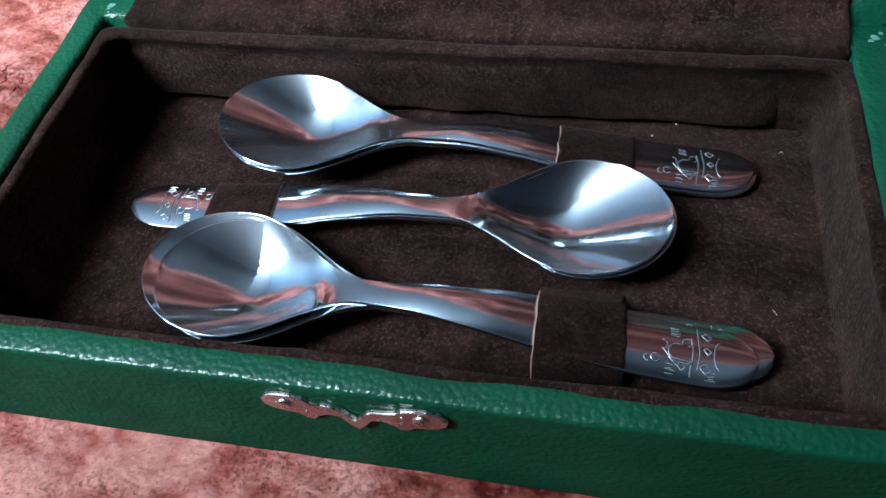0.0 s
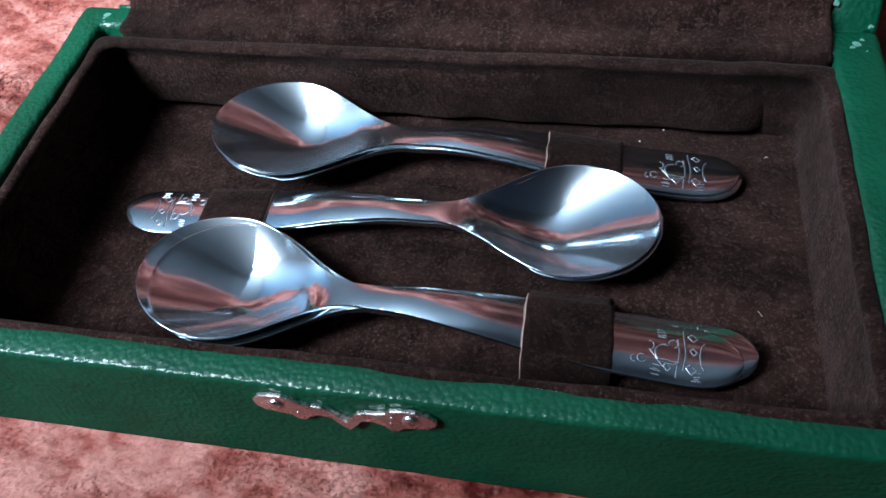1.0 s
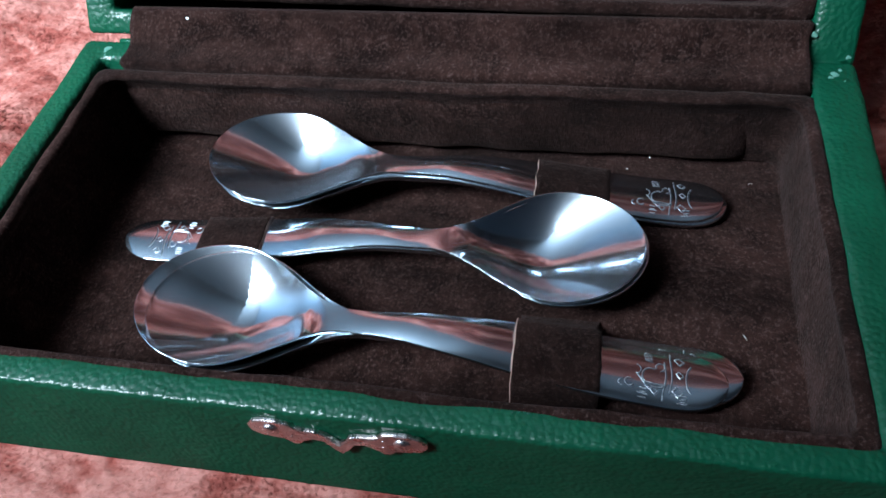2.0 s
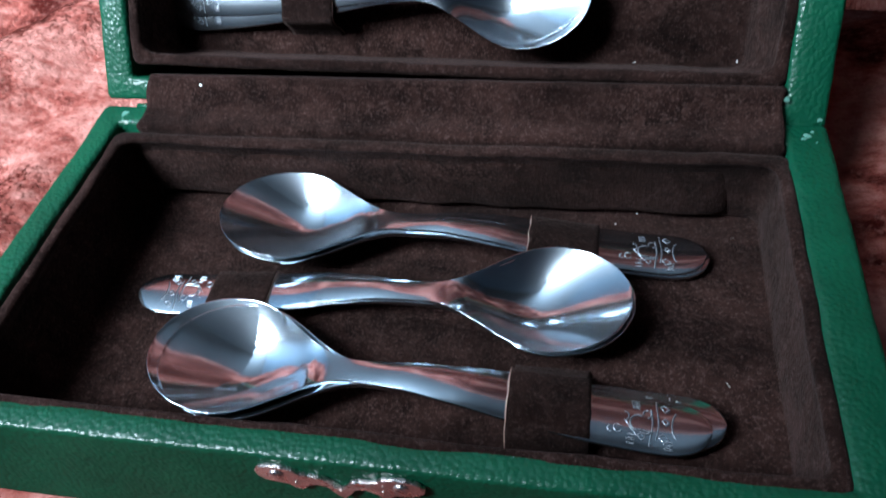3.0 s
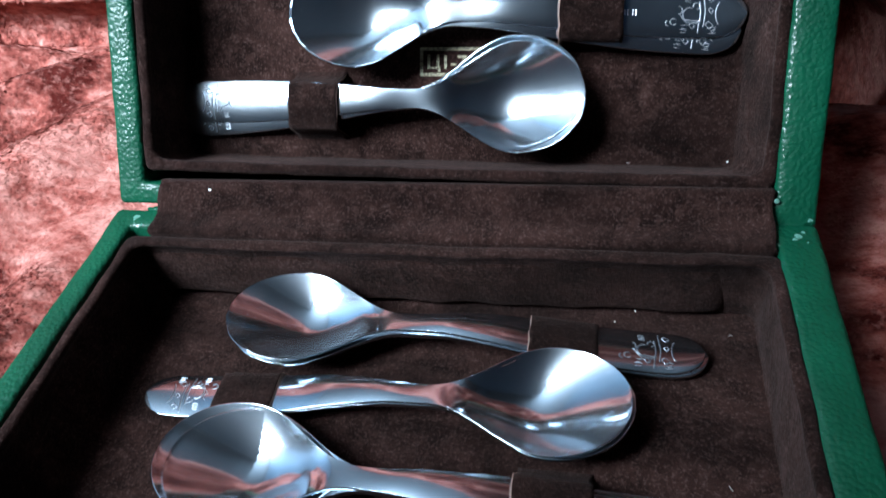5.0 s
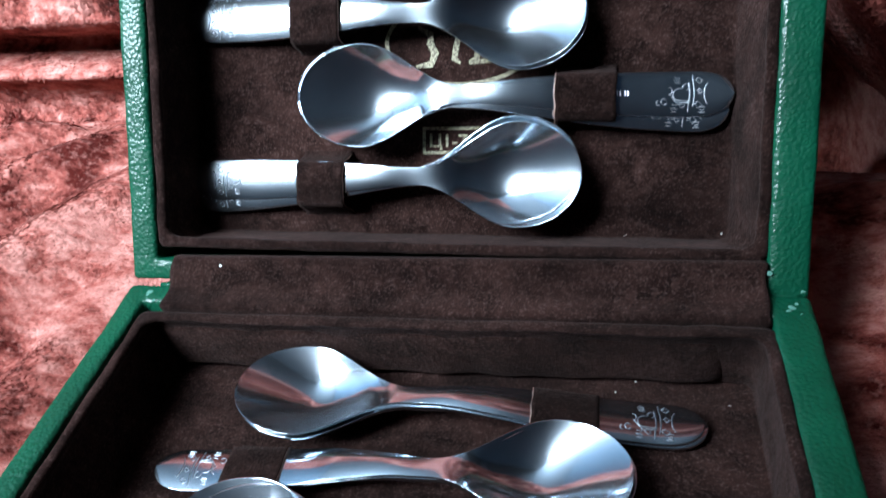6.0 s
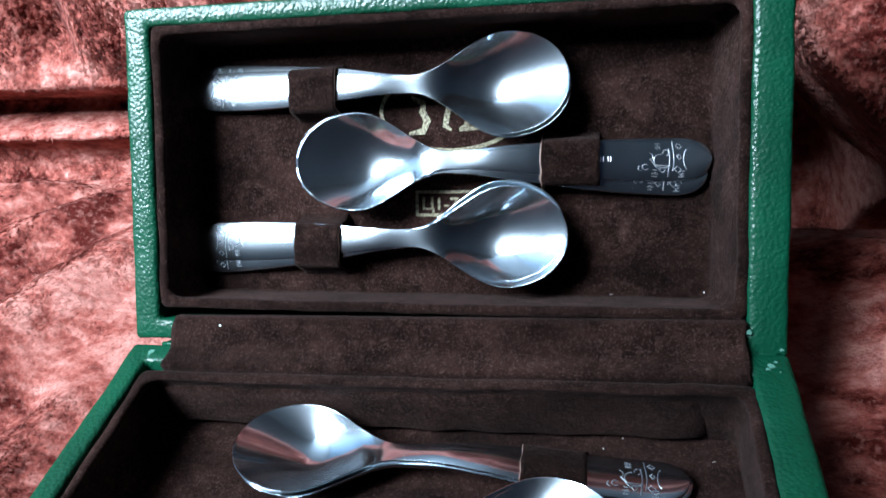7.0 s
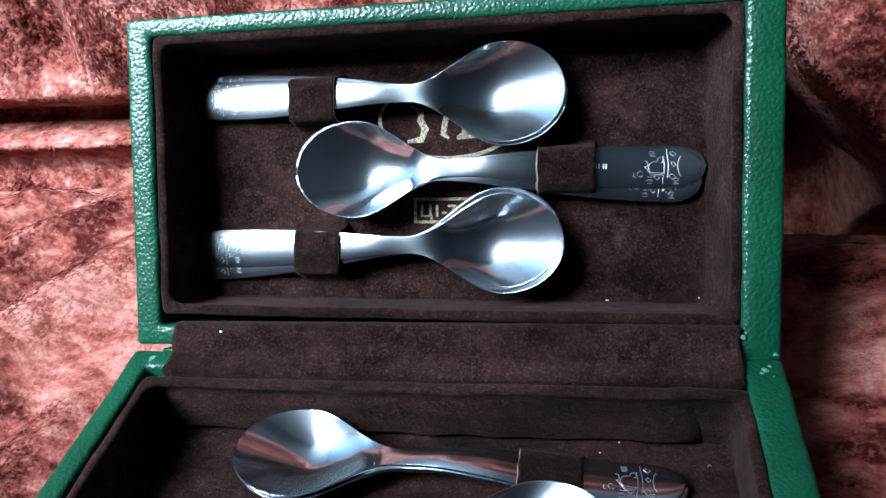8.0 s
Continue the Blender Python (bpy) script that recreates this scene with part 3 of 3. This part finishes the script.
def engraving_mesh(fine=0.009, dx=0.0, dv=0.0):
    """Plain ornament engraved near the handle's end: a border across it, a fringe of hatching, lozenges, leaves and
    curls. fine: how wide its lines are; dx, dv: how far they are set aside."""
    rng = random.Random(11)
    bm = bmesh.new()

    def stroke(bm, points, width):
        cord(bm, [(x + dx, v + dv) for x, v in points], width)

    for x, a, b in ((13.08, -0.8, 0.5), (13.22, -0.55, 0.84)):
        stroke(bm, [(x + 0.03 * math.cos(4 * v), v) for v in np.linspace(a, b, 7)], fine)
    for x, v, rx, rv in ((13.40, 0.6, 0.11, 0.13), (13.42, 0.1, 0.08, 0.12), (13.38, -0.5, 0.12, 0.16), (12.86, -0.52, 0.09, 0.12)):
        stroke(bm, [(x - rx, v + 0.3 * rv), (x - 0.2 * rx, v + rv), (x + rx, v), (x + 0.1 * rx, v - rv), (x - rx, v + 0.3 * rv)], fine)
    for x, v in ((12.72, 0.6), (13.5, -0.72), (12.62, -0.66)):
        for k in range(4):
            a = v - 0.13 + 0.09 * k + rng.uniform(-0.02, 0.02)
            stroke(bm, [(x - rng.uniform(0.05, 0.12), a + rng.uniform(-0.03, 0.03)), (x + rng.uniform(0.05, 0.12), a)], fine)
    for x, v, rx, rv, a0, a1 in ((12.78, -0.05, 0.2, 0.28, 70, 250), (12.3, -0.36, 0.1, 0.13, 40, 330), (12.12, -0.42, 0.06, 0.1, 90, 300), (12.98, 0.3, 0.1, 0.14, -80, 200), (13.72, 0.0, 0.16, 0.5, 110, 250), (12.45, 0.12, 0.1, 0.16, -60, 90)):
        stroke(bm, arc(x, v, rx, rv, a0, a1, 10), fine)
    for side in (-1, 1):
        stroke(bm, [(12.62, -0.28), (12.8, -0.34 + side * 0.05), (13.0, -0.36 + side * 0.04), (13.12, -0.3)], 2 * fine)
    stroke(bm, [(12.45, 0.0), (12.62, -0.3), (12.75, -0.5)], fine)
    return bm


def stamp_mesh():
    """Small punched marks that cannot be read: short bars in a row."""
    bm = bmesh.new()
    for k in range(4):
        x = 11.15 - 0.25 * k
        cord(bm, [(x, 0.12), (x, -0.12)], 0.022)
        cord(bm, [(x - 0.09, 0.12), (x - 0.09, -0.12)], 0.022)
    return bm


BOWL, HANDLE = spoon_meshes()


def spoon(label, group, m):
    s = thing("spoon", label, "spoon", group, m)
    for name, mesh in (("bowl", BOWL), ("handle", HANDLE)):
        new(name, mesh).parent = s
    handle = s.children[1]
    part("engraving", engraving_mesh(), ENGRAVED, handle, "engraved line ornament")["kind"] = "stuff"
    # the ornament again, wider, dark and set aside: painted shade of its lines
    part("groove", engraving_mesh(0.026, 0.022, -0.02), ENGRAVED_SHADE, handle, "dark strokes painted as shade beside the engraved lines")["kind"] = "stuff"
    part("stamp", stamp_mesh(), ENGRAVED, handle, "row of small punched marks")["kind"] = "stuff"
    return s


def laid(x, y, z, turn, place=TRAY, rise=0.0, roll=0.0):
    """The pose of a spoon whose bowl tip lies at x, y and whose handle points along turn degrees; rise: by how
    much its end is lifted, roll: by how much it leans over to its side, in degrees."""
    over = Matrix.Translation((0, 0, 0.8 * CM)) @ Matrix.Rotation(radians(roll), 4, "X") @ Matrix.Translation((0, 0, -0.8 * CM))
    return place @ Matrix.Translation((x * CM, y * CM, z * CM)) @ Matrix.Rotation(radians(turn), 4, "Z") @ Matrix.Rotation(radians(-rise), 4, "Y") @ over


first = spoon("polished steel teaspoon lying in the tray under a suede band", "spoons in the tray", laid(-6.22, -3.72, -T_DEEP + 0.24, 0.2))
LOWER = "polished steel teaspoon nested beneath another in the tray"
copy_thing(first, laid(6.15, -5.98, -T_DEEP - 0.06, 181.2, TRAY, 0.8))
copy_thing(first, laid(-6.42, -8.66, -T_DEEP + 0.10, -2.6, TRAY, 1.0))
for m in (laid(-6.12, -3.80, -T_DEEP + 0.12, 0.4), laid(6.24, -6.04, -T_DEEP - 0.15, 180.8, TRAY, 0.8), laid(-6.08, -8.84, -T_DEEP + 0.01, -0.9, TRAY, 1.0)):
    copy_thing(first, m)["label"] = LOWER
for m in (laid(4.62, 9.1, -L_DEEP + 0.14, 178.6, LID, 0.0, 5.0), laid(-5.15, 6.52, -L_DEEP + 0.14, 0.2, LID, 0.0, -8.0), laid(4.58, 3.88, -L_DEEP + 0.14, 181.0, LID, 0.0, 5.0)):
    s = copy_thing(first, m)
    s["label"], s["group"] = "polished steel teaspoon held in the lid by a suede band", "spoons in the lid"
for m in (laid(4.68, 8.92, -L_DEEP + 0.04, 176.6, LID, 0.0, 5.0), laid(-5.26, 6.62, -L_DEEP + 0.04, -2.3, LID, 0.0, -8.0), laid(4.5, 4.2, -L_DEEP + 0.04, 184.4, LID, 0.0, 5.0)):
    s = copy_thing(first, m)
    s["label"], s["group"] = "polished steel teaspoon nested beneath another in the lid", "spoons in the lid"


def band(x0, x1, yc, reach, place, deep, z0, z1, group=""):
    """A suede band over the handles, going down into the floor at both ends; z0, z1: its height at either edge."""
    bm = bmesh.new()
    k = reach - 0.8
    half = [(0.0, 1.0), (0.32, 1.0), (0.6, 0.97), (0.74, 0.88), (0.8 + 0.12 * k, 0.66), (0.8 + 0.4 * k, 0.33), (0.8 + 0.72 * k, 0.1), (reach, 0.01), (reach + 0.1, -0.12)]
    path = [(-y, z) for y, z in half[:0:-1]] + half
    n = 14
    rows = []
    for j, (y, z) in enumerate(path):
        row = []
        for i in range(n + 1):
            x = x0 + (x1 - x0) * i / n
            if i in (0, n):
                x += 0.05 * noise.noise(Vector((j * 0.9, i, yc)))
            row.append(bm.verts.new((x, yc + y, -deep + z * (z0 + (z1 - z0) * i / n) + 0.02 * noise.noise(Vector((i * 0.5, j * 0.5, yc))))))
        rows.append(row)
    for a, b in zip(rows, rows[1:]):
        for i in range(n):
            bm.faces.new((a[i], a[i + 1], b[i + 1], b[i]))
    edge = bmesh.new()
    side = 0 if x0 > 0 else n
    out = -1 if x0 > 0 else 1
    last = None
    for row in rows[2:-2]:
        p = row[side].co
        w = 0.02 + 0.018 * noise.noise(p * 5)
        now = [edge.verts.new(p + Vector((0.012 * out, 0, 0.012))), edge.verts.new(p + Vector((out * (0.012 + w), 0, -0.02))), edge.verts.new(p + Vector((0.012 * out, 0, -0.075)))]
        if last:
            for k in range(2):
                edge.faces.new((last[k], now[k], now[k + 1], last[k + 1]))
        last = now
    ob = part("band", bm, SUEDE_BAND, case, "brown suede band over spoon handles", place)
    ob.modifiers.new("thickness", "SOLIDIFY").thickness = 0.0007
    part("raw_edge", edge, CUT, ob, "pale raw cut edge", place)


band(3.25, 5.25, -3.68, 1.3, TRAY, T_DEEP, 1.08, 0.78)
band(-6.0, -4.05, -6.22, 1.15, TRAY, T_DEEP, 0.52, 0.78)
band(3.2, 5.2, -9.02, 1.45, TRAY, T_DEEP, 1.12, 0.9)
band(-5.62, -3.75, 9.2, 1.08, LID, L_DEEP, 1.0, 1.28)
band(3.66, 5.64, 6.42, 1.08, LID, L_DEEP, 1.22, 0.9)
band(-5.55, -3.7, 3.5, 1.16, LID, L_DEEP, 1.0, 1.3)


# ---- small things of the case ----
def back_pad():
    """The padded suede panel along the tray's rear wall, with a rounded end."""
    bm = bmesh.new()
    box(bm, -9.7, 9.05, -1.94, -1.60, -2.5, -0.62, 0.155)
    bmesh.ops.subdivide_edges(bm, edges=[e for e in bm.edges if abs(e.verts[0].co.x - e.verts[1].co.x) > 5], cuts=60, use_grid_fill=True)
    for v in bm.verts:
        fade = min(1.0, max(0.0, (v.co.x - 8.3) / 0.9)) ** 2
        v.co.y += (-1.6 - v.co.y) * fade
        v.co.z += (-1.6 - v.co.z) * 0.35 * fade**2
        v.co += noise.noise_vector(Vector((v.co.x * 0.7, v.co.y * 2, v.co.z * 1.2))) * 0.09
    part("rear_pad", bm, SUEDE, case, "padded suede panel")


back_pad()


def latch():
    """The nickel catch plate on the front: a bow with two lobes, a notched tongue and two rivets."""
    half = [(0.0, -1.06), (0.12, -0.9), (0.28, -0.66), (0.45, -0.58), (0.68, -0.57), (0.88, -0.5), (1.0, -0.36), (1.25, -0.28), (1.55, -0.28), (1.8, -0.38), (1.94, -0.6), (1.92, -0.82), (1.76, -1.0), (1.48, -1.08), (1.24, -1.12), (1.08, -1.32), (0.92, -1.32), (0.78, -1.12), (0.55, -0.98), (0.34, -1.03), (0.18, -1.3), (0.0, -1.52)]
    outline = half + [(-x, z) for x, z in half[-2:0:-1]]
    bm = bmesh.new()
    face = bm.faces.new([bm.verts.new((x - 0.17, -12.115, z)) for x, z in outline])
    out = bmesh.ops.extrude_face_region(bm, geom=[face])
    front = [g for g in out["geom"] if isinstance(g, bmesh.types.BMVert)]
    for v in front:
        v.co.y -= 0.085 + 0.03 * math.exp(-(((v.co.x + 0.17) / 0.25) ** 2))
    rim = [e for e in bm.edges if all(v in front for v in e.verts)]
    bmesh.ops.bevel(bm, geom=rim, offset=0.028, segments=2, affect="EDGES")
    plate = part("latch_plate", bm, NICKEL, case, "tarnished nickel latch plate", smooth=False)
    for x in (-1.42, 1.42):
        bm = bmesh.new()
        bmesh.ops.create_uvsphere(bm, u_segments=18, v_segments=10, radius=0.19, matrix=Matrix.Translation((x - 0.17, -12.20, -0.66)) @ Matrix.Diagonal((1, 0.5, 1, 1)))
        part("rivet", bm, NICKEL, plate)
        for k in (-1, 1):
            bm = bmesh.new()
            bmesh.ops.create_uvsphere(bm, u_segments=10, v_segments=6, radius=0.035, matrix=Matrix.Translation((x - 0.17 + 0.02 * k - 0.42 * (1 if x > 0 else -1), -12.19, -0.78 + 0.15 * k)))
            part("boss", bm, NICKEL, plate)


latch()


def ribbon(bm, points, width, z=0.0, thick=0.012):
    """A flat printed line through points (x, y) with its width at each."""
    last = None
    for i, (x, y) in enumerate(points):
        a, b = Vector(points[max(i - 1, 0)]), Vector(points[min(i + 1, len(points) - 1)])
        d = (b - a).normalized()
        w = (width[i] if isinstance(width, (list, tuple)) else width) / 2
        row = [bm.verts.new((x - d.y * w, y + d.x * w, z)), bm.verts.new((x + d.y * w, y - d.x * w, z))]
        if last:
            bm.faces.new((last[0], last[1], row[1], row[0]))
        last = row


def oval(cx, cy, rx, ry, a0, a1, n=40):
    return [(cx + rx * math.cos(radians(a0 + (a1 - a0) * k / n)), cy + ry * math.sin(radians(a0 + (a1 - a0) * k / n))) for k in range(n + 1)]


def prints():
    """Gold print on the lid's suede: an oval emblem of plain strokes, and a price in a frame."""
    z = -L_DEEP + 0.045
    bm = bmesh.new()
    ribbon(bm, oval(0.3, 8.42, 2.65, 1.45, 0, 360, 80), 0.14, z)
    part("emblem_ring", bm, GOLD, case, "worn gold oval ring", LID)
    marks = (
        ([(-1.2, 8.95), (-0.75, 8.7), (-0.78, 8.4), (-0.6, 8.05), (-0.75, 7.68), (-1.3, 7.6)], [0.1, 0.24, 0.26, 0.28, 0.26, 0.1]),
        ([(0.28, 8.8), (0.16, 8.3), (0.08, 7.85), (0.3, 7.7)], [0.14, 0.22, 0.22, 0.08]),
        ([(1.15, 8.9), (0.98, 8.3), (0.86, 7.85), (0.62, 7.72)], [0.2, 0.24, 0.2, 0.1]),
        ([(0.6, 7.72), (1.5, 7.78), (2.1, 7.95)], [0.16, 0.16, 0.1]),
    )
    for line, width in marks:
        bm = bmesh.new()
        ribbon(bm, line, width, z)
        part("emblem_stroke", bm, GOLD, case, "", LID)
    bm = bmesh.new()
    for a, b in (((-1.06, 4.6), (1.75, 4.6)), ((1.7, 4.55), (1.7, 5.5)), ((1.75, 5.45), (-1.06, 5.45)), ((-1.02, 5.5), (-1.02, 4.55))):
        ribbon(bm, [a, b], 0.11, z)
    part("price_frame", bm, GOLD, case, "worn gold frame", LID)
    curve = bpy.data.curves.new("price", "FONT")
    curve.body, curve.size, curve.extrude, curve.offset = "\u04261-7", 0.62, 0.004, 0.012
    text = new("price_text", curve)
    mesh = bpy.data.meshes.new_from_object(text.evaluated_get(bpy.context.evaluated_depsgraph_get()))
    bpy.data.objects.remove(text)
    bm = bmesh.new()
    bm.from_mesh(mesh)
    bmesh.ops.transform(bm, matrix=Matrix.Translation((-0.86, 4.8, z)) @ Matrix.Diagonal((1.12, 1.0, 1.0, 1.0)), verts=bm.verts)
    part("price", bm, GOLD, case, "worn gold price", LID, smooth=False)


prints()


def flake(name, x, y, z, r, material, label, place=TRAY, flat=0.5, seed=1):
    """A small irregular speck."""
    bm = bmesh.new()
    bmesh.ops.create_icosphere(bm, subdivisions=2, radius=r)
    for v in bm.verts:
        v.co *= 1 + 0.7 * noise.noise(v.co / r + Vector((seed, 0, 0)))
        v.co.z *= flat
    bmesh.ops.transform(bm, matrix=Matrix.Translation((x, y, z)), verts=bm.verts)
    return part(name, bm, material, case, label, place, smooth=False)


flake("lint", -7.70, 0.72, 0.13, 0.06, LINT, "white speck of lint", LID, 0.6, 1)
flake("lint", 9.2, 1.87, -L_DEEP + 0.03, 0.03, LINT, "", LID, 0.5, 2)
flake("lint", 6.37, -1.99, -T_DEEP + 0.3, 0.024, LINT, "", TRAY, 0.5, 3)
flake("lint", 5.75, -2.25, -T_DEEP + 0.05, 0.022, LINT, "", TRAY, 0.5, 4)
for k, (x, y, r) in enumerate(((-10.36, -0.92, 0.16), (-10.15, -1.0, 0.1), (-10.3, -1.12, 0.07), (-10.55, -0.8, 0.06), (-9.98, -1.25, 0.05))):
    flake("worn_patch", x, y, 0.005, r, WORN, "leather worn through to its pale core", TRAY, 0.12, 5 + k)
for k, (x, y, r) in enumerate(((10.8, -0.98, 0.10), (10.68, -1.12, 0.07), (10.95, -0.8, 0.05), (11.0, -1.25, 0.04))):
    flake("worn_patch", x, y, 0.005, r, WORN, "leather worn through to its pale core", TRAY, 0.1, 15 + k)
flake("worn_patch", 10.22, 1.0, 0.1, 0.075, WORN, "leather worn through to its pale core", LID, 0.4, 27)
flake("worn_patch", 11.2, 0.45, -0.02, 0.07, WORN, "leather worn through to its pale core", LID, 0.3, 28)


def fibre(points, place, r=0.006):
    """A thin pale thread caught on the suede."""
    bm = bmesh.new()
    rings = []
    for i, p in enumerate(points):
        d = (Vector(points[min(i + 1, len(points) - 1)]) - Vector(points[max(i - 1, 0)])).normalized()
        a = d.orthogonal().normalized()
        b = d.cross(a)
        rings.append([Vector(p) + (a * math.cos(t) + b * math.sin(t)) * r for t in (0, 2.1, 4.2)])
    loft(bm, rings)
    part("thread", bm, LINT, case, "pale thread of lint", place)


for place, deep, spots in ((TRAY, T_DEEP, ((9.2, -2.6), (8.6, -7.6), (1.5, -4.9))), (LID, L_DEEP, ((6.0, 1.75),))):
    for k, (x, y) in enumerate(spots):
        a, l = 2.4 * k + x, 0.12 + 0.05 * (k % 4)
        fibre([(x + math.cos(a + 0.5 * t) * l * t, y + math.sin(a + 0.5 * t) * l * t, -deep + 0.05 + 0.05 * math.sin(3.0 * t)) for t in (0, 0.35, 0.7, 1.0)], place)
